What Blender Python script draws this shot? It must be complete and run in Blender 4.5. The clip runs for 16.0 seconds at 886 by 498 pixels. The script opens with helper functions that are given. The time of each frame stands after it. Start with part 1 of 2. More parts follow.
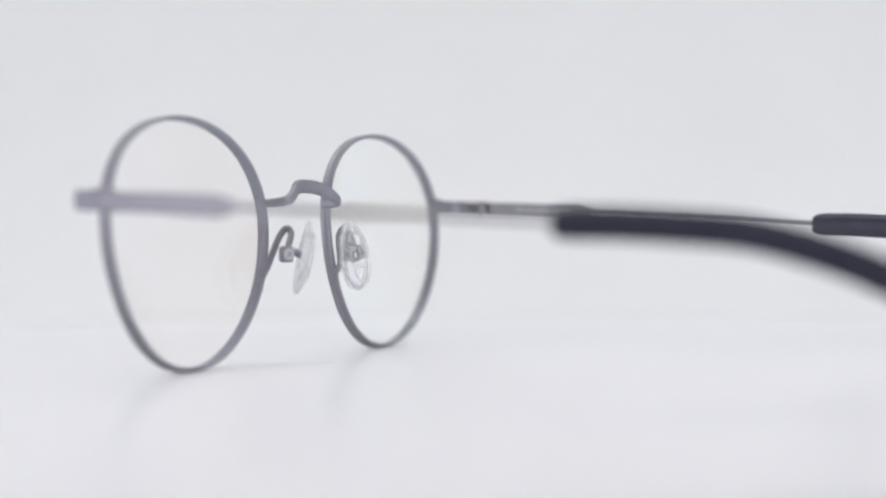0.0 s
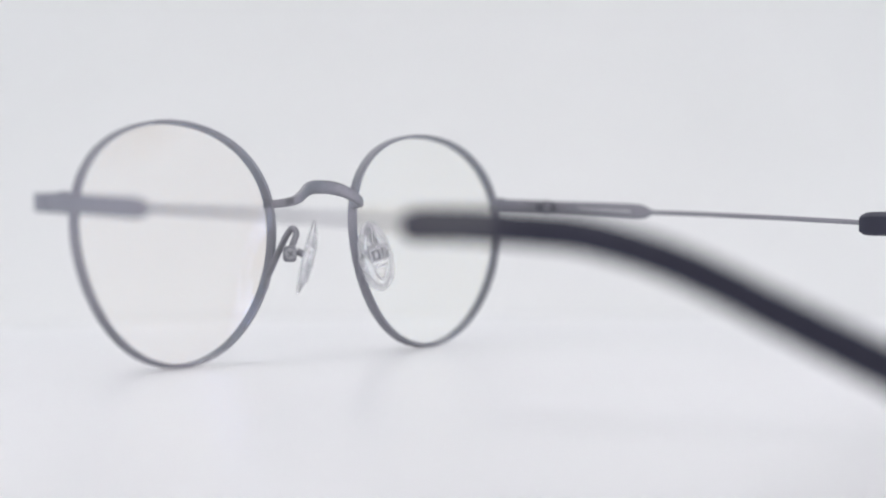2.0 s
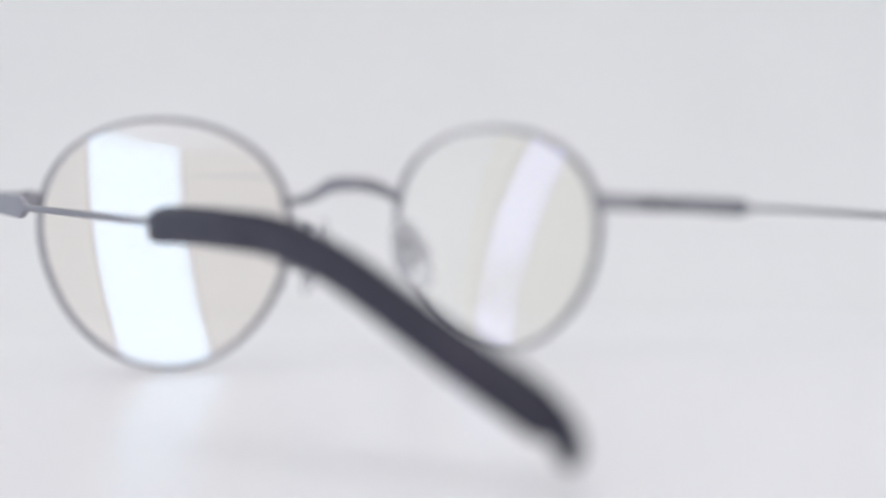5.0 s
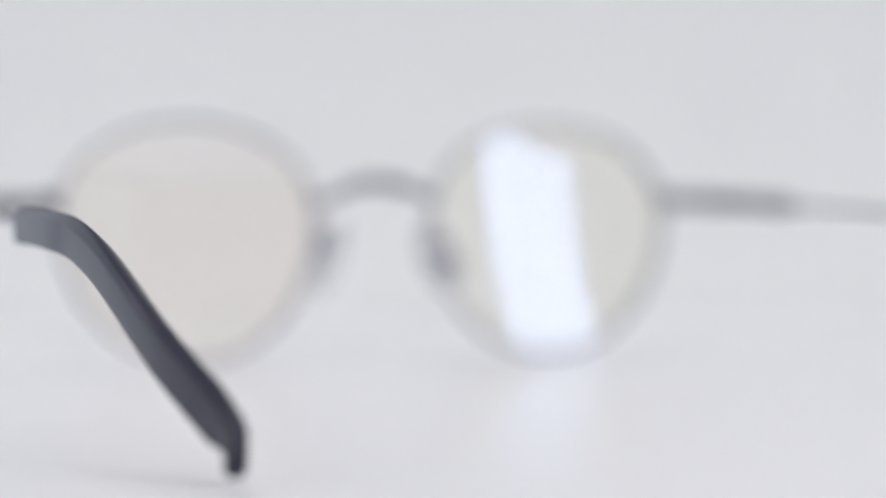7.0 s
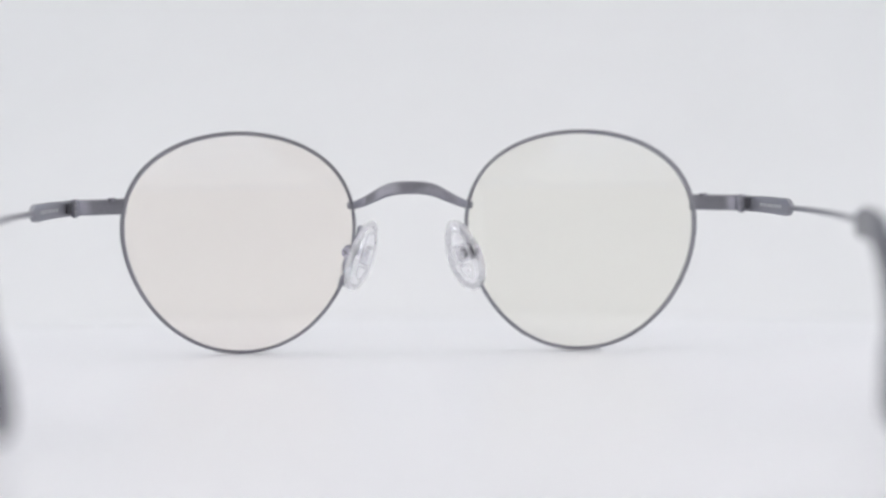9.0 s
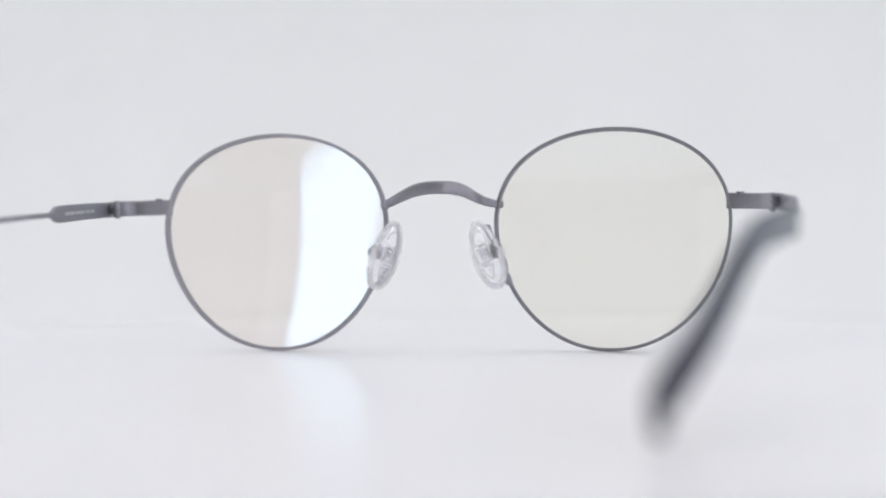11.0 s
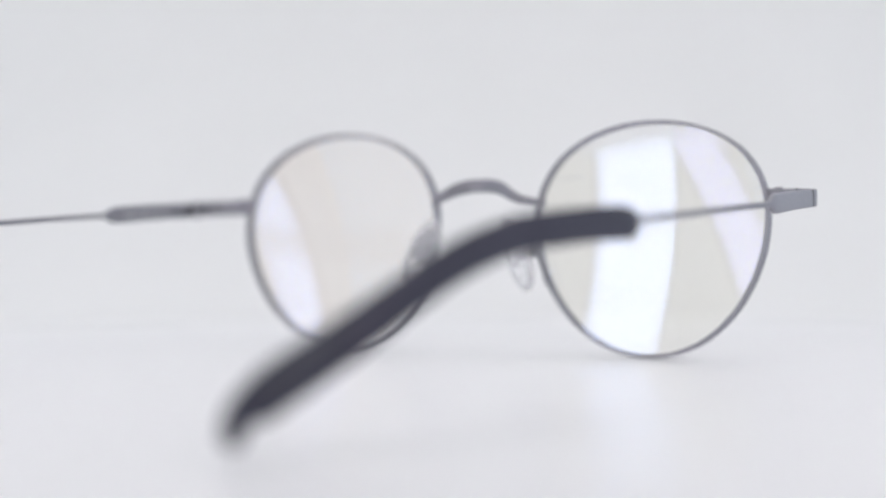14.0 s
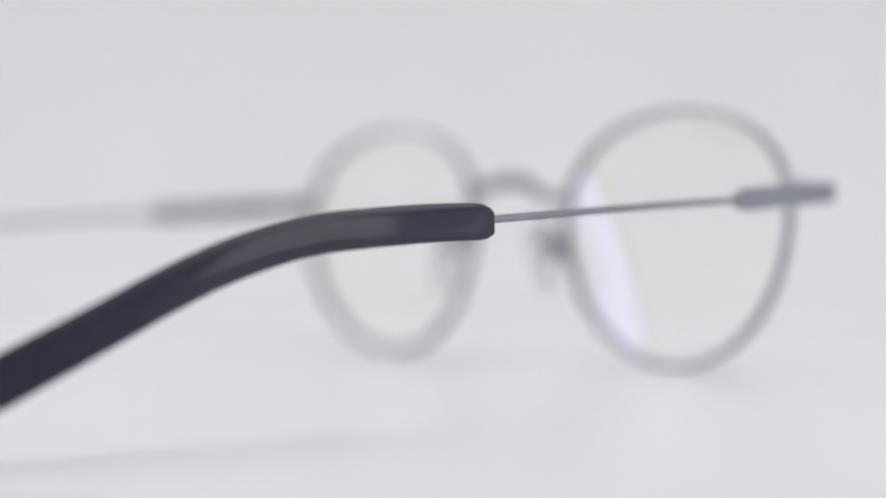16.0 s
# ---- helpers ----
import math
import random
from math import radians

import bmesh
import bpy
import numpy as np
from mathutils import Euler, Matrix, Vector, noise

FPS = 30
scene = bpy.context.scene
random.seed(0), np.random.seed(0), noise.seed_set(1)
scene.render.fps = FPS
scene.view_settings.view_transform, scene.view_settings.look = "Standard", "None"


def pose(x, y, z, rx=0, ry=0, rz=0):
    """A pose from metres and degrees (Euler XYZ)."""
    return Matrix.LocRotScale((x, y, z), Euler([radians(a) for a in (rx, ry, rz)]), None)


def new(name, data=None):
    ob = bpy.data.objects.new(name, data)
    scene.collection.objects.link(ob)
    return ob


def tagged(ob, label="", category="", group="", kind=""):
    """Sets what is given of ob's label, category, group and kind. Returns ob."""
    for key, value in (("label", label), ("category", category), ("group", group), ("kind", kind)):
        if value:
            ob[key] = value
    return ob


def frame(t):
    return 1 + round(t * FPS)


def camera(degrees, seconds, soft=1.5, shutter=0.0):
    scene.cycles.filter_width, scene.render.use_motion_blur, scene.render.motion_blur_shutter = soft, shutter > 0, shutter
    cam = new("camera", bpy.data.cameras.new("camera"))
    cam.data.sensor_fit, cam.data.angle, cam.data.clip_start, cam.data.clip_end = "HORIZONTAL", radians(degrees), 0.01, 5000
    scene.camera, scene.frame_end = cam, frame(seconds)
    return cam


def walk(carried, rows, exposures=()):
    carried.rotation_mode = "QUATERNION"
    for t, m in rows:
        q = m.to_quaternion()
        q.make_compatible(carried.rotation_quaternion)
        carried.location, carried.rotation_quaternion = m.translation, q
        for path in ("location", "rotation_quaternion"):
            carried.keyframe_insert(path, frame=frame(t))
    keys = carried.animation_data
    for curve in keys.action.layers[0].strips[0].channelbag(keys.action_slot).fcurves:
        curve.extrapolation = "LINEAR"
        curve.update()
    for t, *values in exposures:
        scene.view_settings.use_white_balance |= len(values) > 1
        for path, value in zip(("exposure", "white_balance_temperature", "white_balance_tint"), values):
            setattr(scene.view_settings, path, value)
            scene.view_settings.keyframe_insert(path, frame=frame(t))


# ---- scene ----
MM = 0.001

# ---------------------------------------------------------------- camera
cam = camera(29.31, 16.0, soft=2.0)
cam.data.dof.use_dof = True
cam.data.dof.aperture_fstop = 7.0
focus_point = new("focus_point")
cam.data.dof.focus_object = focus_point

EYE = (2.9, -309.6, 23.26)          # millimetres from the turntable's axis
PITCH, ROLL = -0.498, 0.51
# seconds and millimetres by which the camera has slid forward
SLIDE = [(0, 0), (1.5, 0), (3.2, 0.3), (4.2, 11), (5.3, 23), (6, 24.5), (7, 24.5), (7.5, 20.5), (8, 13), (8.5, 6.8), (9, 0.6),
         (10, 0), (11.5, 0), (13.0, 0), (13.6, 1.2), (14, 5), (14.5, 12.5), (15, 18.4), (15.5, 21), (16, 22)]


def camera_rows():
    rows = []
    for t, d in SLIDE:
        a = radians(PITCH)
        rows.append((t, pose(EYE[0] * MM, (EYE[1] + d * math.cos(a)) * MM, (EYE[2] + d * math.sin(a)) * MM, 90 + PITCH, ROLL, 0)))
    return rows


walk(cam, camera_rows(), exposures=[(0, 0.0), (3.2, 0.0), (5.3, -0.08), (6.0, -0.13), (6.7, -0.13), (7.5, -0.075), (8.5, -0.02), (9.0, 0.0),
                                    (13.5, 0.0), (14.5, -0.06), (15.2, -0.12), (16.0, -0.12)])
# seconds and millimetres along y at which the lens is focused: the rims, then the near tip, and back again
FOCUS = [(0, 12), (1.5, 13), (3.0, 14), (3.4, 9), (4.4, -26), (5.3, -60), (5.5, -68), (6, -95), (6.5, -108), (7, -101), (7.5, -80), (8, -54), (8.5, -25),
         (9, 9), (9.6, 20), (11.5, 21), (12.5, 17), (13.5, 5), (14, -22), (14.5, -56), (15, -79), (15.5, -84), (16, -85)]

# ---------------------------------------------------------------- world
world = bpy.data.worlds.new("studio_air")
scene.world = world
world.use_nodes = True
bg = world.node_tree.nodes["Background"]
bg.inputs["Color"].default_value = (0.86, 0.88, 0.93, 1)
bg.inputs["Strength"].default_value = 0.25

PANEL_LIGHT = 6.0
STRIP_LIGHT = 3.7
TOP_LIGHT = 2.5
SIDE_LIGHT = 1.05
SIDE_TURN = 20  # degrees by which the side softboxes turn forward


# ---------------------------------------------------------------- materials
def material(name, colour, rough=0.5, metal=0.0, coat=0.0, grain=0.0, grain_size=0.002, bump=0.0, rough_var=0.0, level=0.5):
    m = bpy.data.materials.new(name)
    m.use_nodes = True
    n, l = m.node_tree.nodes, m.node_tree.links
    b = n["Principled BSDF"]
    b.inputs["Base Color"].default_value = (*colour, 1)
    b.inputs["Roughness"].default_value = rough
    b.inputs["Metallic"].default_value = metal
    b.inputs["Coat Weight"].default_value = coat
    b.inputs["Coat Roughness"].default_value = 0.06
    b.inputs["Specular IOR Level"].default_value = level
    geo = n.new("ShaderNodeTexCoord")
    fine = n.new("ShaderNodeTexNoise")
    fine.inputs["Scale"].default_value = 1 / grain_size
    fine.inputs["Detail"].default_value = 4
    l.new(geo.outputs["Object"], fine.inputs["Vector"])
    big = n.new("ShaderNodeTexNoise")
    big.inputs["Scale"].default_value = 0.06 / grain_size
    big.inputs["Detail"].default_value = 3
    l.new(geo.outputs["Object"], big.inputs["Vector"])
    if grain:
        mix = n.new("ShaderNodeMath")
        mix.operation = "ADD"
        l.new(fine.outputs["Fac"], mix.inputs[0])
        l.new(big.outputs["Fac"], mix.inputs[1])
        ramp = n.new("ShaderNodeMapRange")
        ramp.inputs["From Min"].default_value, ramp.inputs["From Max"].default_value = 0.6, 1.4
        ramp.inputs["To Min"].default_value, ramp.inputs["To Max"].default_value = 1 - grain, 1 + grain
        l.new(mix.outputs[0], ramp.inputs["Value"])
        mul = n.new("ShaderNodeVectorMath")
        mul.operation = "SCALE"
        mul.inputs[0].default_value = colour
        l.new(ramp.outputs["Result"], mul.inputs["Scale"])
        l.new(mul.outputs["Vector"], b.inputs["Base Color"])
    if rough_var:
        r = n.new("ShaderNodeMapRange")
        r.inputs["To Min"].default_value, r.inputs["To Max"].default_value = rough - rough_var, rough + rough_var
        l.new(big.outputs["Fac"], r.inputs["Value"])
        l.new(r.outputs["Result"], b.inputs["Roughness"])
    if bump:
        bn = n.new("ShaderNodeBump")
        bn.inputs["Strength"].default_value = bump
        bn.inputs["Distance"].default_value = 0.0001
        l.new(fine.outputs["Fac"], bn.inputs["Height"])
        l.new(bn.outputs["Normal"], b.inputs["Normal"])
    return m


def glowing(name, colour, strength, soft_edge=0.0):
    m = bpy.data.materials.new(name)
    m.use_nodes = True
    n, l = m.node_tree.nodes, m.node_tree.links
    n.clear()
    e = n.new("ShaderNodeEmission")
    e.inputs["Color"].default_value = (*colour, 1)
    e.inputs["Strength"].default_value = strength
    if soft_edge:
        # the lamp row behind the diffuser ends short of its border, so the glow fades towards it
        co = n.new("ShaderNodeTexCoord")
        sep = n.new("ShaderNodeSeparateXYZ")
        l.new(co.outputs["Generated"], sep.inputs[0])
        facs = []
        for axis, reach in (("X", soft_edge), ("Z", soft_edge * 0.35)):
            away = n.new("ShaderNodeMath")
            away.operation = "PINGPONG"
            away.inputs[1].default_value = 0.5
            l.new(sep.outputs[axis], away.inputs[0])
            fade = n.new("ShaderNodeMapRange")
            fade.interpolation_type = "SMOOTHSTEP"
            fade.inputs["From Max"].default_value = reach
            fade.inputs["To Min"].default_value = 0.04
            l.new(away.outputs[0], fade.inputs["Value"])
            facs.append(fade.outputs["Result"])
        both = n.new("ShaderNodeMath")
        both.operation = "MULTIPLY"
        l.new(facs[0], both.inputs[0])
        l.new(facs[1], both.inputs[1])
        power = n.new("ShaderNodeMath")
        power.operation = "MULTIPLY"
        power.inputs[1].default_value = strength
        l.new(both.outputs[0], power.inputs[0])
        l.new(power.outputs[0], e.inputs["Strength"])
    l.new(e.outputs[0], n.new("ShaderNodeOutputMaterial").inputs[0])
    return m


def soft_glass(name, ior):
    m = bpy.data.materials.new(name)
    m.use_nodes = True
    n, l = m.node_tree.nodes, m.node_tree.links
    b = n["Principled BSDF"]
    b.inputs["Base Color"].default_value = (0.985, 0.987, 1.0, 1)
    b.inputs["Roughness"].default_value = 0.04
    b.inputs["IOR"].default_value = ior
    b.inputs["Transmission Weight"].default_value = 0.84
    co = n.new("ShaderNodeTexCoord")
    no = n.new("ShaderNodeTexNoise")
    no.inputs["Scale"].default_value = 320
    no.inputs["Detail"].default_value = 3
    l.new(co.outputs["Object"], no.inputs["Vector"])
    bn = n.new("ShaderNodeBump")
    bn.inputs["Strength"].default_value = 0.25
    bn.inputs["Distance"].default_value = 0.0003
    l.new(no.outputs["Fac"], bn.inputs["Height"])
    l.new(bn.outputs["Normal"], b.inputs["Normal"])
    return m


def coated(name, through_colour, gloss_colour):
    """One face of a thin coated lens: what its blue-reflecting coating does not mirror goes straight through; it mirrors more at a slant."""
    m = bpy.data.materials.new(name)
    m.use_nodes = True
    n, l = m.node_tree.nodes, m.node_tree.links
    n.clear()
    t = n.new("ShaderNodeBsdfTransparent")
    t.inputs["Color"].default_value = (*through_colour, 1)
    g = n.new("ShaderNodeBsdfGlossy")
    g.inputs["Color"].default_value = (*gloss_colour, 1)
    g.inputs["Roughness"].default_value = 0.0
    both = n.new("ShaderNodeAddShader")
    l.new(t.outputs[0], both.inputs[0])
    l.new(g.outputs[0], both.inputs[1])
    slant = n.new("ShaderNodeBsdfGlossy")
    slant.inputs["Color"].default_value = (0.95, 0.96, 1.0, 1)
    slant.inputs["Roughness"].default_value = 0.0
    fr = n.new("ShaderNodeLayerWeight")
    fr.inputs["Blend"].default_value = 0.5
    edge = n.new("ShaderNodeMath")
    edge.operation = "POWER"
    edge.inputs[1].default_value = 4.0
    l.new(fr.outputs["Facing"], edge.inputs[0])
    mix = n.new("ShaderNodeMixShader")
    l.new(edge.outputs[0], mix.inputs[0])
    l.new(both.outputs[0], mix.inputs[1])
    l.new(slant.outputs[0], mix.inputs[2])
    l.new(mix.outputs[0], n.new("ShaderNodeOutputMaterial").inputs[0])
    return m


def milky(name, share):
    """Slightly milky clear silicone: part of the light goes straight on; the white mixed in also paints the bright
    highlights of its edges.
    """
    m = bpy.data.materials.new(name)
    m.use_nodes = True
    n, l = m.node_tree.nodes, m.node_tree.links
    b = n["Principled BSDF"]
    b.inputs["Base Color"].default_value = (0.92, 0.92, 0.93, 1)
    b.inputs["Roughness"].default_value = 0.12
    t = n.new("ShaderNodeBsdfTransparent")
    t.inputs["Color"].default_value = (0.98, 0.98, 0.985, 1)
    co = n.new("ShaderNodeTexCoord")
    no = n.new("ShaderNodeTexNoise")
    no.inputs["Scale"].default_value = 350
    l.new(co.outputs["Object"], no.inputs["Vector"])
    part_of = n.new("ShaderNodeMapRange")
    part_of.inputs["From Min"].default_value, part_of.inputs["From Max"].default_value = 0.3, 0.7
    part_of.inputs["To Min"].default_value, part_of.inputs["To Max"].default_value = share * 0.6, share * 1.4
    l.new(no.outputs["Fac"], part_of.inputs["Value"])
    mix = n.new("ShaderNodeMixShader")
    l.new(part_of.outputs["Result"], mix.inputs[0])
    l.new(t.outputs[0], mix.inputs[1])
    l.new(b.outputs[0], mix.inputs[2])
    l.new(mix.outputs[0], n["Material Output"].inputs[0])
    return m


gunmetal = material("brushed_gunmetal", (0.258, 0.257, 0.287), rough=0.48, metal=0.8, grain=0.10, grain_size=0.0006, bump=0.12, rough_var=0.06)
# darker steel: the shade in hinge gaps and screw slots is put into its colour
shaded_steel = material("hinge_shadow_steel", (0.15, 0.15, 0.165), rough=0.5, metal=0.8, grain=0.1, grain_size=0.0006)
bright_steel = material("satin_steel", (0.36, 0.36, 0.39), rough=0.4, metal=0.9, grain=0.05, grain_size=0.0006)
pale_steel = material("pale_steel", (0.62, 0.62, 0.66), rough=0.35, metal=0.9, grain=0.05, grain_size=0.0006)
navy_acetate = material("navy_acetate", (0.037, 0.038, 0.057), rough=0.34, coat=0.3, level=0.1, grain=0.12, grain_size=0.003, rough_var=0.04)
navy_acetate.node_tree.nodes["Principled BSDF"].inputs["Coat IOR"].default_value = 1.36
pale_print = material("pale_print", (0.42, 0.42, 0.44), rough=0.5, grain=0.05)
grey_print = material("grey_print", (0.13, 0.135, 0.155), rough=0.4, grain=0.05)
lens_left = coated("coated_lens_rose", (0.977, 0.953, 0.928), (0.0205, 0.032, 0.044))
lens_right = coated("coated_lens_straw", (0.971, 0.964, 0.932), (0.0215, 0.027, 0.042))
pad_clear = soft_glass("clear_silicone", 1.36)
# lip and ridges carry their pale highlights as white in the colour
pad_edge = milky("clear_silicone_edge", 0.29)
white_platter = material("white_acrylic", (0.712, 0.710, 0.735), rough=0.28, grain=0.008, grain_size=0.02, rough_var=0.012)
white_paper = material("white_paper", (0.70, 0.70, 0.71), rough=0.8, grain=0.02, grain_size=0.004, bump=0.05)
white_board = material("white_board", (0.78, 0.78, 0.79), rough=0.7, grain=0.02, grain_size=0.006, bump=0.05)
plaster = material("pale_plaster", (0.52, 0.51, 0.50), rough=0.85, grain=0.04, grain_size=0.01, bump=0.1)
warm_grey = material("warm_grey_paint", (0.30, 0.28, 0.25), rough=0.8, grain=0.05, grain_size=0.01, bump=0.1)
black_plastic = material("black_plastic", (0.025, 0.025, 0.028), rough=0.45, grain=0.1, grain_size=0.003)
panel_glow = glowing("panel_diffuser_glow", (0.97, 0.96, 0.97), PANEL_LIGHT, 0.10)
strip_glow = glowing("strip_diffuser_glow", (0.88, 0.74, 0.94), STRIP_LIGHT, 0.2)
side_glow = glowing("side_diffuser_glow", (0.84, 0.92, 1.0), SIDE_LIGHT)
top_glow = glowing("overhead_diffuser_glow", (0.983, 0.984, 0.986), TOP_LIGHT)


# ---------------------------------------------------------------- mesh helpers
def part(name, bm, mat, parent=None, label="", smooth=True):
    bmesh.ops.recalc_face_normals(bm, faces=bm.faces)
    me = bpy.data.meshes.new(name)
    bm.to_mesh(me)
    bm.free()
    me.materials.append(mat)
    if smooth:
        for p in me.polygons:
            p.use_smooth = True
        me.set_sharp_from_angle(angle=radians(40))
    ob = new(name, me)
    if parent is not None:
        ob.parent = parent
    if label:
        ob["label"] = label
    return ob


def catmull(points, steps):
    """A smooth line through points, with steps pieces between each two."""
    p = [Vector(q) for q in points]
    p = [2 * p[0] - p[1], *p, 2 * p[-1] - p[-2]]
    out = []
    for i in range(1, len(p) - 2):
        for k in range(steps):
            t = k / steps
            a, b, c, d = p[i - 1:i + 3]
            out.append(0.5 * (2 * b + (c - a) * t + (2 * a - 5 * b + 4 * c - d) * t * t + (3 * b - a - 3 * c + d) * t ** 3))
    out.append(p[-2])
    return out


def sweep(bm, line, section, up=Vector((0, 0, 1)), scale=None, closed=False):
    """Sweeps a closed section (side, up) along a line; scale(u) gives the section's two factors at u in 0..1. Millimetres."""
    n, rings = len(line), []
    for i, c in enumerate(line):
        if closed:
            d = line[(i + 1) % n] - line[i - 1]
        else:
            d = line[min(i + 1, n - 1)] - line[max(i - 1, 0)]
        d.normalize()
        side = d.cross(up).normalized()
        top = side.cross(d).normalized()
        sx, sz = scale(i / (n - 1)) if scale else (1, 1)
        rings.append([bm.verts.new((c + side * a * sx + top * b * sz) * MM) for a, b in section])
    m = len(section)
    for i in range(n if closed else n - 1):
        r, q = rings[i], rings[(i + 1) % n]
        for k in range(m):
            bm.faces.new((r[k], r[(k + 1) % m], q[(k + 1) % m], q[k]))
    if not closed:
        bm.faces.new(rings[0])
        bm.faces.new(rings[-1])
    return bm


def oval(w, h, n=14, power=2.0):
    out = []
    for i in range(n):
        a = 2 * math.pi * i / n
        c, s = math.cos(a), math.sin(a)
        out.append((math.copysign(abs(c) ** (2 / power), c) * w / 2, math.copysign(abs(s) ** (2 / power), s) * h / 2))
    return out


def rounded(w, h, r, n=5):
    """A rectangle with rounded corners."""
    out = []
    for i, (sx, sy) in enumerate(((1, 1), (-1, 1), (-1, -1), (1, -1))):
        for k in range(n + 1):
            a = math.pi / 2 * (i + k / n)
            out.append((sx * (w / 2 - r) + r * math.cos(a), sy * (h / 2 - r) + r * math.sin(a)))
    return out


def box(bm, centre, size, turn=0.0, bevel=0.0, tilt=0.0):
    """A box in millimetres, turned about z by degrees and leaned about its own x."""
    m = pose(*[c * MM for c in centre], tilt, 0, turn) @ Matrix.Diagonal((*[s * MM for s in size], 1))
    made = bmesh.ops.create_cube(bm, size=1, matrix=m)
    if bevel:
        edges = {e for v in made["verts"] for e in v.link_edges}
        bmesh.ops.bevel(bm, geom=list(edges), offset=bevel * MM, segments=2, affect="EDGES", profile=0.5)
    return bm


def rod(bm, a, b, r, n=16):
    """A round rod from a to b, millimetres."""
    a, b = Vector(a), Vector(b)
    q = (b - a).to_track_quat("Z", "Y").to_matrix().to_4x4()
    bmesh.ops.create_cone(bm, cap_ends=True, segments=n, radius1=r * MM, radius2=r * MM, depth=(b - a).length * MM,
                          matrix=Matrix.Translation((a + b) / 2 * MM) @ q)
    return bm


# ---------------------------------------------------------------- setting
def build_setting():
    # the paper sweep: it lies on the table and rises behind in one wide curve
    bm = bmesh.new()
    prof = [(-560, -1.2), (-280, -1.2), (-110, -1.2), (-60, -1.2), (0, -1.2), (178, -1.2)]
    for i in range(1, 41):
        a = radians(90 * i / 40)
        prof.append((178 + 320 * math.sin(a), 318.8 - 320 * math.cos(a)))
    prof.append((498, 800))
    # it is cut narrower in front, between the lights
    front = [[bm.verts.new((u * (186 if y < -100 else 244) * MM, y * MM, z * MM)) for y, z in prof] for u in (-1, -0.5, 0, 0.5, 1)]
    for a, b in zip(front, front[1:]):
        for k in range(len(prof) - 1):
            bm.faces.new((a[k], a[k + 1], b[k + 1], b[k]))
    sweep_paper = part("backdrop", bm, white_paper)
    tagged(sweep_paper, "seamless white paper sweep under and behind the eyeglasses", "backdrop", kind="structure")
    bm = box(bmesh.new(), (0, 0, -140), (3600, 3600, 40))
    tagged(part("floor", bm, white_board, smooth=False), "broad white worktop under the stand and lights", "worktop", kind="structure")
    # unseen walls close the room: white sides brighten lens reflections, the darker south dims them
    for name, c, size, mat in (("wall_north", (0, 1850, 930), (3700, 100, 1960), plaster), ("wall_south", (0, -1850, 930), (3700, 100, 1960), warm_grey),
                               ("wall_east", (1000, 0, 930), (100, 3600, 1960), white_board), ("wall_west", (-1000, 0, 930), (100, 3600, 1960), white_board)):
        tagged(part(name, box(bmesh.new(), c, size), mat, smooth=False), "plain pale wall of the small studio", "wall", kind="structure")
    tagged(part("ceiling", box(bmesh.new(), (0, 0, 1960), (3600, 3600, 100)), plaster, smooth=False), "plain pale studio ceiling", "ceiling", kind="structure")


def build_stand():
    """The narrow stand on which the paper lies, with a rear board that holds the paper up."""
    ob = new("paper_stand")
    ob.location = (0, 0, -0.12)
    tagged(ob, "narrow white stand on legs holding the paper sweep", "stand")
    part("top", box(bmesh.new(), (0, -335, 109.3), (368, 450, 18), bevel=1.5), white_board, ob)
    part("top", box(bmesh.new(), (0, 35, 109.3), (488, 289, 18), bevel=1.5), white_board, ob)
    for x in (-165, 165):
        for y in (-540, 160):
            part("leg", box(bmesh.new(), (x, y, 50), (24, 24, 100.2), bevel=1.5), white_board, ob)
    part("rear_board", box(bmesh.new(), (0, 506.5, 460), (488, 14, 919.8), bevel=1.5), white_board, ob)
    return ob


def build_turntable():
    bm = bmesh.new()
    lathe(bm, [(0, -1.15), (173.2, -1.15), (174, -0.8), (174, -0.5), (173.3, -0.1), (172.5, 0), (0, 0)])
    plate = part("turntable_plate", bm, white_platter)
    return tagged(plate, "thin round white acrylic turntable plate lying on the paper", "turntable")


def lathe(bm, prof, n=128):
    rings = []
    for r, z in prof:
        if r == 0:
            rings.append([bm.verts.new((0, 0, z * MM))])
        else:
            rings.append([bm.verts.new((r * MM * math.cos(2 * math.pi * i / n), r * MM * math.sin(2 * math.pi * i / n), z * MM)) for i in range(n)])
    for a, b in zip(rings, rings[1:]):
        for i in range(n):
            j = (i + 1) % n
            if len(a) == 1:
                bm.faces.new((a[0], b[i], b[j]))
            elif len(b) == 1:
                bm.faces.new((a[i], a[j], b[0]))
            else:
                bm.faces.new((a[i], a[j], b[j], b[i]))


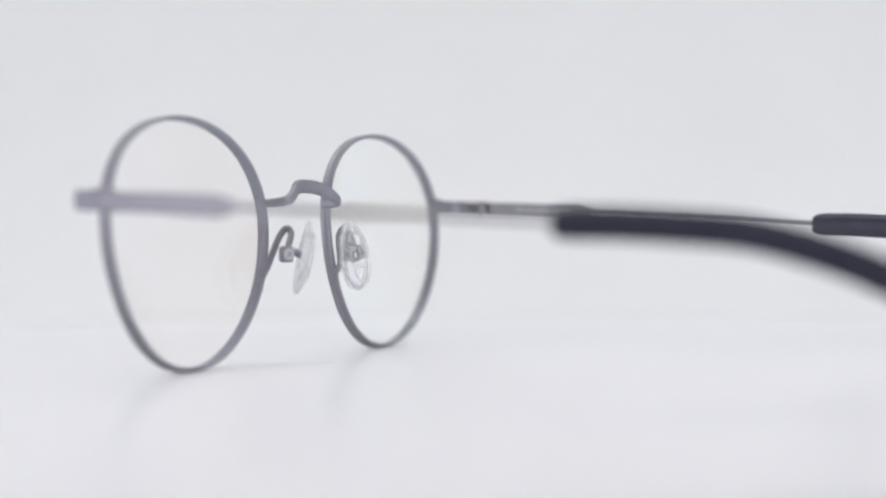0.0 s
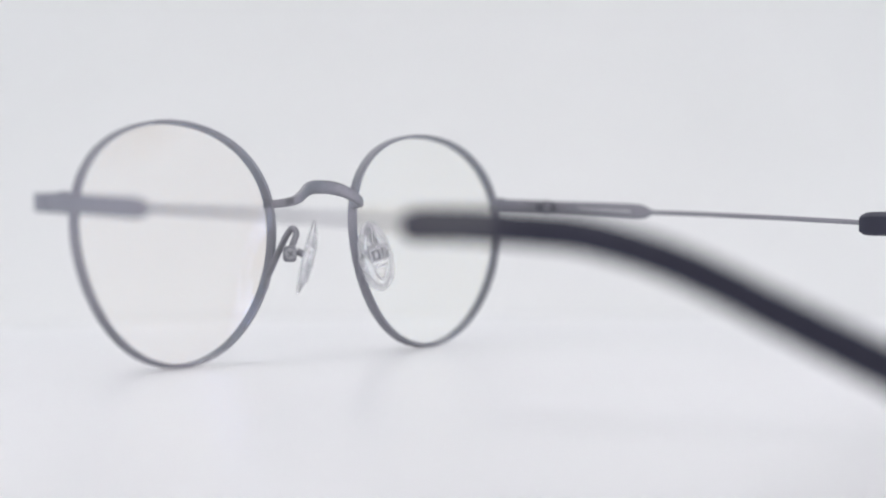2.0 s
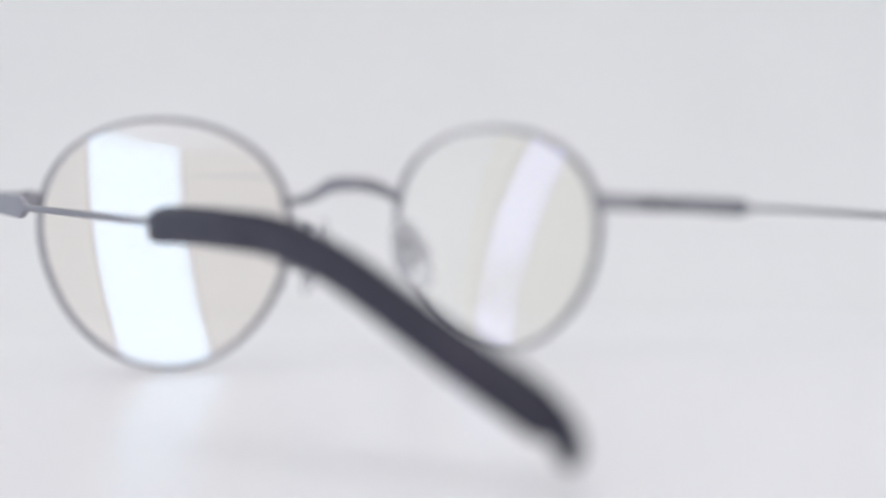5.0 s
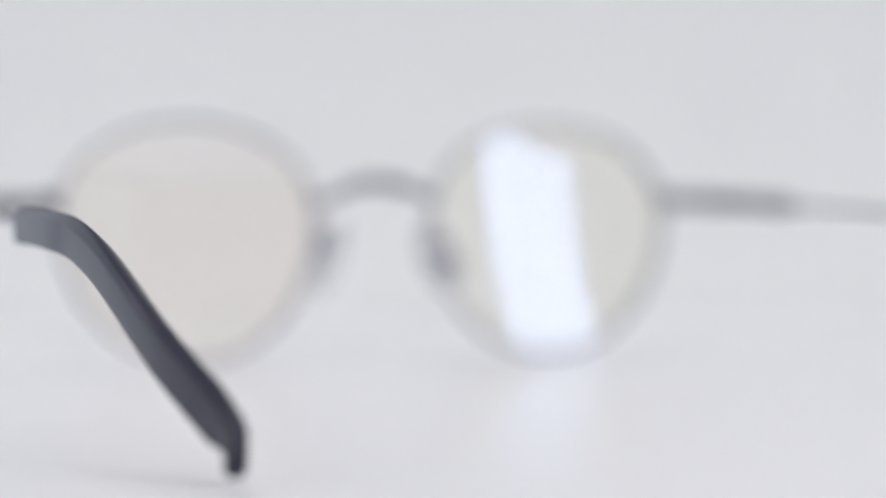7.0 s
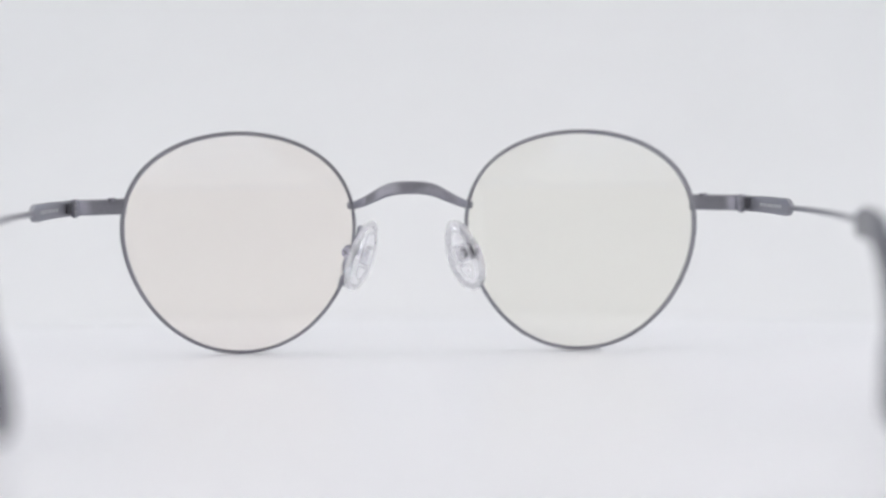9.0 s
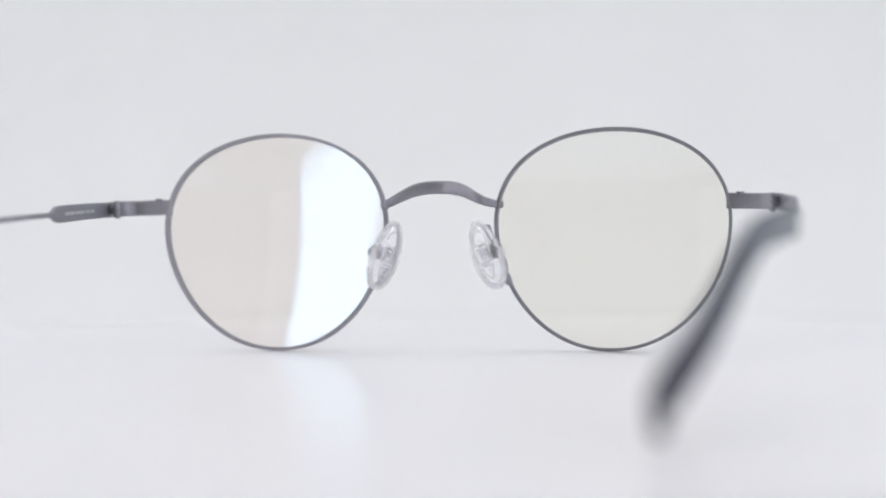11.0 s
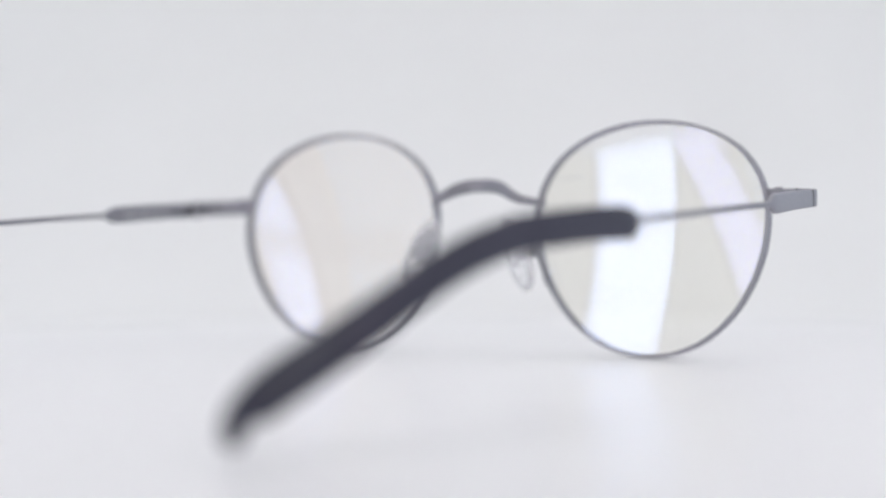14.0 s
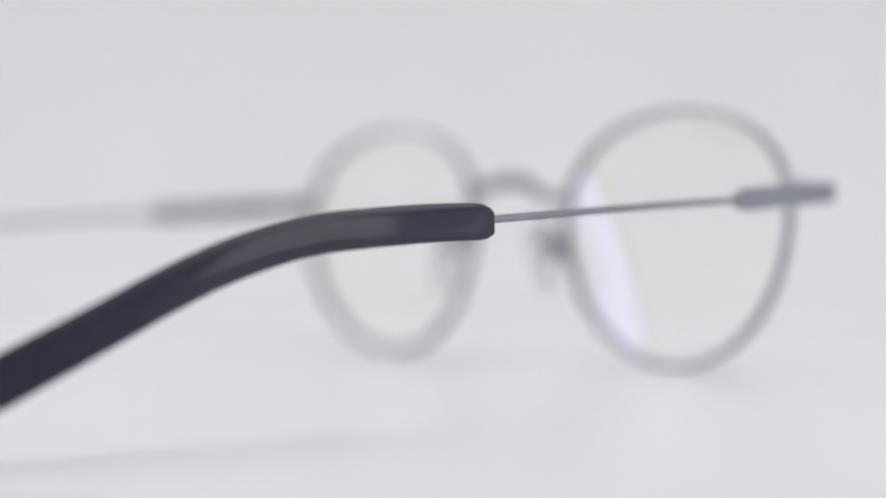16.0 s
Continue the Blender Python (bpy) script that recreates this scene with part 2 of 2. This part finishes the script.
# ---------------------------------------------------------------- studio lights
def build_light_panel(x, y, width, low, high, lean):
    """A slim light panel that faces the turntable's axis and leans sideways by some degrees."""
    ob = new("light_panel")
    turn = math.degrees(math.atan2(-x, y)) + 180
    ob.matrix_world = pose(x * MM, y * MM, -120 * MM, 0, 0, turn)
    tagged(ob, "slim white glowing light panel leaning slightly on a black foot", "studio light", group="studio light panels")
    z0, z1 = low + 120, high + 120
    tip_over = pose(0, 0, 0.15) @ pose(0, 0, 0, 0, lean, 0) @ pose(0, 0, -0.15)
    housing = part("housing", box(bmesh.new(), (0, -9, (z0 + z1) / 2), (width + 6, 14, z1 - z0 + 6), bevel=2), black_plastic, ob)
    diffuser = part("diffuser", box(bmesh.new(), (0, 0, (z0 + z1) / 2), (width, 3.6, z1 - z0), bevel=1), panel_glow, ob, "glowing white diffuser")
    housing.matrix_basis = diffuser.matrix_basis = tip_over
    part("foot", box(bmesh.new(), (0, -22, 3), (width * 0.8, 60, 6), bevel=2), black_plastic, ob)
    part("stem", box(bmesh.new(), (0, -21, 90), (14, 12, 175), bevel=2), black_plastic, ob)
    return ob


def build_strip_light(low, high, width):
    """A leaning strip light between two places, facing the axis."""
    low, high = Vector(low), Vector(high)
    ob = new("strip_light")
    tagged(ob, "slim leaning strip light with a pale violet glow", "studio light", group="leaning strip lights")
    mid = (low + high) / 2
    up = (high - low).normalized()
    face = Vector((-mid.x, -mid.y, 0)).normalized()
    side = face.cross(up).normalized()
    face = up.cross(side).normalized()
    m = Matrix((side, face, up)).transposed().to_4x4()
    m.translation = low * MM
    ob.matrix_world = m
    h = (high - low).length
    part("housing", box(bmesh.new(), (0, -8, h / 2), (width + 4, 12, h + 4), bevel=2), black_plastic, ob)
    part("diffuser", box(bmesh.new(), (0, 0, h / 2), (width, 3, h), bevel=1), strip_glow, ob, "glowing pale diffuser")
    return ob


def build_overhead():
    ob = new("overhead_softbox")
    ob.location = (0, 0.10, 0.85)
    tagged(ob, "large square overhead softbox with white diffuser, hung from the ceiling", "studio light")
    part("housing", box(bmesh.new(), (0, 0, 40), (1020, 920, 70), bevel=6), black_plastic, ob)
    part("diffuser", box(bmesh.new(), (0, 0, 0), (1000, 900, 6), bevel=2), top_glow, ob, "glowing white diffuser")
    part("pole", rod(bmesh.new(), (0, 0, 70), (0, 0, 1030), 12), black_plastic, ob)
    return ob


def build_side_softbox(s):
    """A broad low softbox added out of view behind each strip light, as the bright white surface that the lenses mirror
    when they stand askew.
    """
    ob = new("side_softbox")
    ob.matrix_world = pose(s * 430 * MM, 180 * MM, -120 * MM, 0, 0, s * SIDE_TURN)
    tagged(ob, "broad low softbox with soft white diffuser on two black feet", "studio light", group="side softboxes")
    for name, x, thick, grow, mat, label in (("housing", 22, 36, 14, black_plastic, ""), ("diffuser", 1, 6, 0, side_glow, "softly glowing white diffuser")):
        bm = box(bmesh.new(), (s * x, -100, 262), (thick, 840 + grow, 492 + grow), bevel=2)
        # its front edge leans back like the strip light before it
        for v in bm.verts:
            if v.co.y < -0.1:
                v.co.y += 0.29 * (v.co.z - 0.016) / 0.492
        part(name, bm, mat, ob, label)
    for y in (-400, 180):
        part("foot", box(bmesh.new(), (s * 22, y, 5), (110, 24, 10), bevel=2), black_plastic, ob)
    return ob


# ---------------------------------------------------------------- eyeglasses
MID = -2.2                       # the glasses' middle lies beside the axis
LENS_X, HALF_W, HALF_H = 33.9, 22.95, 22.0
LENS_R = 112.0


def rim_y(z):
    """The rims lean a little: their tops lie farther from the temples than their feet."""
    return 27.2 + 1.75 * z / 44


def rim_point(s, a, grow=0.0):
    """A point on the rim's middle line of the side s at the angle a; grow widens it."""
    c, k = math.cos(a), math.sin(a)
    # fuller low on the nose side; the right one also high on the temple side
    grow += max(0.0, 2 * s * c * k) * (0.38 if k < 0 else 0.2 if s > 0 else -0.1)
    x = (HALF_W - 0.4 + grow) * c * (1 + 0.138 * k + 0.06 * k * k)
    z = HALF_H + (HALF_H - 0.4 + grow) * k
    return Vector((MID + s * LENS_X + x, rim_y(z) - 1.3 * c * c, z))


def build_rim(ob, s):
    n = 112
    line = [rim_point(s, 2 * math.pi * i / n) for i in range(n)]
    # radial thickness against depth, with two fine grooves round the outer face
    section = [(-0.38, -0.92), (-0.32, -0.97), (0.3, -0.97), (0.4, -0.88), (0.4, -0.45), (0.28, -0.38), (0.28, -0.28), (0.4, -0.2),
               (0.4, 0.2), (0.28, 0.28), (0.28, 0.38), (0.4, 0.45), (0.4, 0.88), (0.3, 0.97), (-0.32, 0.97), (-0.38, 0.92), (-0.38, 0.25), (-0.22, 0.0), (-0.38, -0.25)]
    section = [(a * 0.84, b * 1.07) for a, b in section]
    bm = sweep(bmesh.new(), line, section, up=Vector((0, 1, -0.06)).normalized(), closed=True)
    return part("rim", bm, gunmetal, ob, "thin grooved gunmetal rim")


def build_lens(ob, s):
    """A meniscus lens: both faces are caps of spheres whose middles lie on the temples' side."""
    tilt = math.atan2(2.6, 44)
    axis = Vector((-0.026 if s < 0 else 0.0, -math.cos(tilt), math.sin(tilt))).normalized()
    mid = rim_point(s, 0) * 0.5 + rim_point(s, math.pi) * 0.5
    mid.z = HALF_H
    mid.y = rim_y(HALF_H) - 0.6
    bm = bmesh.new()
    n, m = 96, 14
    shells = []
    for radius, depth in ((LENS_R, 1.3), (LENS_R - 3, 2.9)):
        centre = mid + axis * (radius - depth)
        rings = []
        for j in range(m + 1):
            g = j / m
            if j == 0:
                rings.append([bm.verts.new((centre - axis * radius) * MM)])
                continue
            ring = []
            for i in range(n):
                p = mid + (rim_point(s, 2 * math.pi * i / n, -0.3) - mid) * g
                q = p - centre
                along = q.dot(axis)
                flat = q - axis * along
                ring.append(bm.verts.new((centre + flat - axis * math.sqrt(radius ** 2 - flat.length_squared)) * MM))
            rings.append(ring)
        for i in range(n):
            bm.faces.new((rings[0][0], rings[1][i], rings[1][(i + 1) % n]))
        for a, b in zip(rings[1:], rings[2:]):
            for i in range(n):
                bm.faces.new((a[i], a[(i + 1) % n], b[(i + 1) % n], b[i]))
        shells.append(rings[-1])
    for i in range(n):
        bm.faces.new((shells[0][i], shells[0][(i + 1) % n], shells[1][(i + 1) % n], shells[1][i]))
    lens = part("lens", bm, lens_left if s < 0 else lens_right, ob, "clear curved lens with a faint warm coating")
    return lens


def build_bridge(ob):
    half = [(12.0, 28.0, 29.1), (10.9, 26.4, 29.2), (10.2, 24.3, 29.4), (9.0, 22.9, 29.8), (7.2, 22.9, 30.7), (5.0, 23.7, 31.8), (2.5, 24.5, 32.4), (0, 24.8, 32.5)]
    pts = [(MID - x, y, z) for x, y, z in half] + [(MID + x, y, z) for x, y, z in reversed(half[:-1])]
    line = catmull(pts, 6)

    def scale(u):
        k = 1 - abs(2 * u - 1)
        return 1.0, 0.58 + 0.42 * min(1, k * 1.3) ** 2.2
    bm = sweep(bmesh.new(), line, oval(1.2, 2.6, 16, 3.2), scale=scale)
    return part("bridge", bm, gunmetal, ob, "arched flat gunmetal bridge")


def build_endpiece(ob, s):
    line = catmull([(MID + s * 56.0, 27.6, 29.3), (MID + s * 59.5, 27.3, 29.2), (MID + s * 63.5, 26.4, 29.1), (MID + s * 65.8, 24.2, 29.0), (MID + s * 66.4, 20.6, 28.8)], 6)
    bm = sweep(bmesh.new(), line, oval(1.3, 3.1, 16, 6))
    end = part("endpiece", bm, gunmetal, ob)
    part("rim_screw", rod(bmesh.new(), (MID + s * 58.6, 26.9, 30.4), (MID + s * 58.6, 26.9, 31.0), 0.75, 14), gunmetal, end)
    return end


def build_hinge(ob, s):
    hinge = part("hinge", box(bmesh.new(), (MID + s * 65.3, 20.2, 28.8), (1.3, 3.6, 2.1), bevel=0.25), shaded_steel, ob, "little barrel hinge")
    for low, high in ((27.25, 28.15), (28.25, 29.35), (29.45, 30.3)):
        part("knuckle", rod(bmesh.new(), (MID + s * 64.5, 19.0, low), (MID + s * 64.5, 19.0, high), 0.8), gunmetal, hinge)
    part("screw", rod(bmesh.new(), (MID + s * 64.5, 19.0, 26.95), (MID + s * 64.5, 19.0, 30.6), 0.5), bright_steel, hinge)
    return hinge


TIP_LINE = [(66.1, -54.5, 24.65), (64.6, -63, 24.5), (62.8, -72.5, 23.9), (61.2, -79, 23.2), (59.9, -85, 21.8), (58.6, -91, 19.8), (57.3, -96.7, 17.3), (55.9, -102.2, 14.5), (54.4, -107.5, 11.8), (52.6, -112.6, 9.1), (51.0, -116.8, 6.8), (50.0, -119.8, 4.3), (49.9, -121.2, 1.3)]


# flat sides, broad chamfers above, small rounding below
TIP_SECTION = [(1.15, 1.0), (1.13, 1.2), (1.04, 1.37), (0.24, 2.06), (0.08, 2.16), (-0.08, 2.16), (-0.24, 2.06), (-1.04, 1.37), (-1.13, 1.2), (-1.15, 1.0),
               (-1.15, -1.8), (-1.08, -2.1), (-0.88, -2.3), (-0.6, -2.37), (0.6, -2.37), (0.88, -2.3), (1.08, -2.1), (1.15, -1.8)]
TIP_U = [0, 0.3, 0.55, 0.78, 0.845, 0.875, 0.905, 0.935, 0.975, 1.0]
TIP_WIDE = [1, 1.03, 1.08, 1.18, 1.16, 1.05, 0.86, 0.72, 0.63, 0.46]


def build_temple(ob, s):
    temple = part("temple", sweep(bmesh.new(), catmull([(MID + s * 66.4, 20.45, 28.78), (MID + s * 67.2, 9, 28.3), (MID + s * 68.0, -2.2, 27.65), (MID + s * 68.1, -6.4, 27.45)], 8),
                  oval(1.1, 3.2, 16, 5), scale=lambda u: (1, 0.95 + 0.09 * u / 0.66) if u < 0.66 else (1 - 0.15 * (u - 0.66) / 0.34, 1.04 - 0.74 * ((u - 0.66) / 0.34) ** 2 * (3 - 2 * (u - 0.66) / 0.34))), gunmetal, ob, "flat gunmetal temple arm")
    wire = catmull([(MID + s * 68.1, -4.0, 27.55), (MID + s * 68.0, -20, 26.8), (MID + s * 67.4, -38, 25.8), (MID + s * 65.8, -56, 24.7)], 8)
    part("wire", sweep(bmesh.new(), wire, oval(0.9, 1.0, 12)), gunmetal, temple, "slender gunmetal wire")
    line = catmull([(MID + s * x, y, z) for x, y, z in TIP_LINE], 8)
    last = len(line) - 1

    def scale(u):
        start = 1 if u > 0.03 else 0.72 + 0.28 * math.sqrt(1 - (1 - u / 0.03) ** 2)
        wide = np.interp(u, TIP_U, TIP_WIDE)
        thick = np.interp(u, [0, 0.8, 0.9, 0.97, 1.0], [1, 1, 0.98, 0.95, 0.65])
        return start * float(thick), start * float(wide)
    # past the heel the tip narrows from below, so its middle line keeps to the upper edge
    core = []
    for i, p in enumerate(line):
        d = (line[min(i + 1, last)] - line[max(i - 1, 0)]).normalized()
        top = d.cross(Vector((0, 0, 1))).normalized().cross(d).normalized()
        core.append(p + top * max(0.0, 1.16 - scale(i / last)[1]) * 2.0 if i > 0.84 * last else p.copy())
    tip = part("temple_tip", sweep(bmesh.new(), core, TIP_SECTION, scale=scale), navy_acetate, ob, "curved glossy navy acetate temple tip")
    if s < 0:
        for i in range(11):
            k = 30 + i * 1.5
            a, f = int(k), k - int(k)
            p = line[a].lerp(line[a + 1], f)
            d = (line[a + 1] - line[a]).normalized()
            side = d.cross(Vector((0, 0, 1))).normalized()
            if side.x < 0:
                side = -side
            top = side.cross(d).normalized()
            if top.z < 0:
                top = -top
            m = Matrix((d, side, top)).transposed().to_4x4()
            m.translation = (p + side * 1.15 + top * 0.55) * MM
            bm = box(bmesh.new(), (0, 0, 0), (0.32 if i % 4 else 0.6, 0.08, 0.9 if i % 3 else 1.2))
            bmesh.ops.transform(bm, matrix=m, verts=bm.verts)
            part("print_mark", bm, grey_print, tip)
    # printing on the inner face, too small to read
    y = 11.6
    for i in range(20):
        long = (0.42, 0.3, 0.5, 0.36, 0.45)[i % 5]
        y -= long / 2
        part("print_mark", box(bmesh.new(), (MID + s * (66.95 + (9 - y) * 0.07 - 0.33), y, 28.3 - (9 - y) * 0.055), (0.1, long, 0.6), turn=s * 4), pale_print, temple)
        y -= long / 2 + (0.55 if i in (2, 5, 12) else 0.17)
    return temple


# for each side: the pad's middle, its turn about the upright, and how far the arm's loop is bent back and in
PADS = {-1: (-9.5, 19.0, -42, 1.1, 2.1), 1: (10.1, 19.8, 66, 0.8, 1.9)}


def build_nose_pad(ob, s):
    """A clear pad on a bent wire arm that is soldered to the rim."""
    px, py, yaw, bent, near = PADS[s]
    arm_line = catmull([(MID + s * 13.4, 26.5, 13.6), (MID + s * 12.9, 26.2, 15.6), (MID + s * 12.9, 24.9, 17.6), (MID + s * (12.7 - near * 0.5), 23.9 + bent * 0.5, 20.3), (MID + s * (12.3 - near), 22.8 + bent, 23.2),
                        (MID + s * (12.0 - near), 21.5 + bent, 24.6), (MID + s * (11.9 - near), 20.6 + bent, 23.6), (MID + s * (11.8 - near * 0.25), 20.9 + bent * 0.5, 21.2)], 6)
    arm = part("pad_arm", sweep(bmesh.new(), arm_line, oval(1.2, 1.2, 12), up=Vector((s, 0.2, 0))), gunmetal, ob, "bent wire nose pad arm")
    part("solder_foot", sweep(bmesh.new(), [Vector((MID + s * 13.75, 26.3, 13.3)), Vector((MID + s * 13.2, 26.1, 15.3))], rounded(1.1, 1.3, 0.35, 3)), gunmetal, arm)
    mid = Vector((MID + s * 11.7, 21.0 + bent * 0.5, 19.9))
    part("pad_box", box(bmesh.new(), mid, (2.3, 2.3, 3.0), turn=s * 28, bevel=0.6), gunmetal, arm)
    out = Vector((s * 0.5, -0.86, 0))
    face = mid + out * 1.05 + Vector((s * 0.3, 0, 0))
    screw = part("screw", rod(bmesh.new(), face, face + out * 0.5, 1.0, 20), bright_steel, arm)
    # the cross slot is two dark bars on the head, coloured as its shade
    for lean in (0, 90):
        bm = box(bmesh.new(), (0, 0, 0), (1.3, 0.1, 0.26))
        bmesh.ops.transform(bm, matrix=Matrix.Translation((face + out * 0.52) * MM) @ pose(0, 0, 0, 0, 0, s * 30) @ pose(0, 0, 0, 0, lean + 40, 0), verts=bm.verts)
        part("slot", bm, shaded_steel, screw)
    # the pad: a soft thick drop, its rounded face to the nose
    m = pose((MID + px) * MM, py * MM, 19.2 * MM) @ pose(0, 0, 0, 0, -s * 19, 0) @ pose(0, 0, 0, 0, 0, yaw)
    wide, tall, deep = 3.15, 6.7, 1.15

    def place(bm):
        bmesh.ops.transform(bm, matrix=m, verts=bm.verts)
        return bm
    bm = bmesh.new()
    bmesh.ops.create_uvsphere(bm, u_segments=32, v_segments=20, radius=1)
    for v in bm.verts:
        x, y, z = v.co
        v.co = Vector((s * (x * deep + 0.35 * (y * y + z * z)), y * wide * (1 - 0.16 * z), z * tall)) * MM
    pad = part("nose_pad", place(bm), pad_clear, ob, "clear soft silicone nose pad")

    def on_face(y, z, proud=0.05):
        """A point on the pad's nose side."""
        q = (y / wide) ** 2 + (z / tall) ** 2
        return Vector((s * (0.35 * q - deep * math.sqrt(max(0.0, 1 - q)) - proud), y, z))
    # its thick lip, and the moulded ridges: an arch, a frame round the insert, a small arch below
    n = 40
    lip = []
    for i in range(n):
        a = 2 * math.pi * i / n
        z = math.sin(a)
        lip.append(Vector((s * 0.3, math.cos(a) * (wide - 0.28) * (1 - 0.16 * z), z * (tall - 0.28))))
    part("lip", place(sweep(bmesh.new(), lip, oval(1.5, 0.85, 10), up=Vector((1, 0, 0)), closed=True)), pad_edge, pad, "clear thicker rim of the pad")
    for ridge in (((-1.5, 2.3), (-1.45, 3.3), (-0.9, 4.5), (0, 4.9), (0.9, 4.5), (1.45, 3.3), (1.5, 2.3), (0.75, 2.15), (0, 2.1), (-0.75, 2.15)),
                  ((-1.45, -1.4), (-1.5, 0.2), (-1.45, 1.7), (0, 1.75), (1.45, 1.7), (1.5, 0.2), (1.45, -1.4), (0, -1.45)),
                  ((-1.3, -2.1), (0, -2.05), (1.3, -2.1), (1.05, -3.3), (0.5, -4.3), (0, -4.6), (-0.5, -4.3), (-1.05, -3.3))):
        loop = catmull([on_face(y, z) for y, z in (*ridge, ridge[0])], 4)[:-1]
        part("ridge", place(sweep(bmesh.new(), loop, oval(0.45, 0.42, 8), up=Vector((1, 0, 0)), closed=True)), pad_edge, pad)
    square = [Vector((s * 0.25, y, z + 0.2)) for y, z in ((-0.95, -1.1), (0, -1.15), (0.95, -1.1), (1.0, 0), (0.95, 1.1), (0, 1.15), (-0.95, 1.1), (-1.0, 0))]
    part("insert", place(sweep(bmesh.new(), square, oval(0.4, 0.32, 8), up=Vector((1, 0, 0)), closed=True)), pale_steel, pad, "small square metal insert")
    part("insert_bar", place(box(bmesh.new(), (s * 0.3, 0, 0.2), (0.35, 0.7, 1.2), bevel=0.12)), pale_steel, pad)
    part("post", place(rod(bmesh.new(), (s * 0.5, 0, 0.3), (s * 2.2, 0.2, 0.7), 0.7, 12)), gunmetal, pad)
    return pad


def build_eyeglasses():
    ob = new("eyeglasses")
    tagged(ob, "round gunmetal wire eyeglasses with navy temple tips standing open", "eyeglasses")
    build_bridge(ob)
    for s in (-1, 1):
        build_rim(ob, s)
        build_lens(ob, s)
        build_endpiece(ob, s)
        build_hinge(ob, s)
        build_temple(ob, s)
        build_nose_pad(ob, s)
    return ob


build_setting()
build_stand()
platter = build_turntable()
build_light_panel(213, -207, 74, -33, 280, -5)
build_light_panel(-216.5, -205.5, 68, -66, 280, 1)
build_strip_light((236, -218, -118), (318, 18, 280), 38)
build_strip_light((-224, -240, -118), (-311, 18, 280), 38)
build_overhead()
for side in (-1, 1):
    build_side_softbox(side)
glasses = build_eyeglasses()

# seconds and degrees by which the turntable has turned
TURN = [(0, 62.85), (1.5, 53.2), (3.0, 43.4), (5.5, 26.1), (7.0, 16.2), (8.0, 9.55), (9.0, 2.9), (11.5, -13.25), (12.5, -19.85), (13.5, -26.45), (15.0, -36.75), (16.0, -43.65)]


def motions():
    walk(focus_point, [(t, pose(0, y * MM, 0.02)) for t, y in FOCUS])
    walk(platter, [(t, pose(0, 0, 0, 0, 0, a)) for t, a in TURN])
    walk(glasses, [(t, pose(0, 0, 0, 0, 0, a)) for t, a in TURN])


motions()
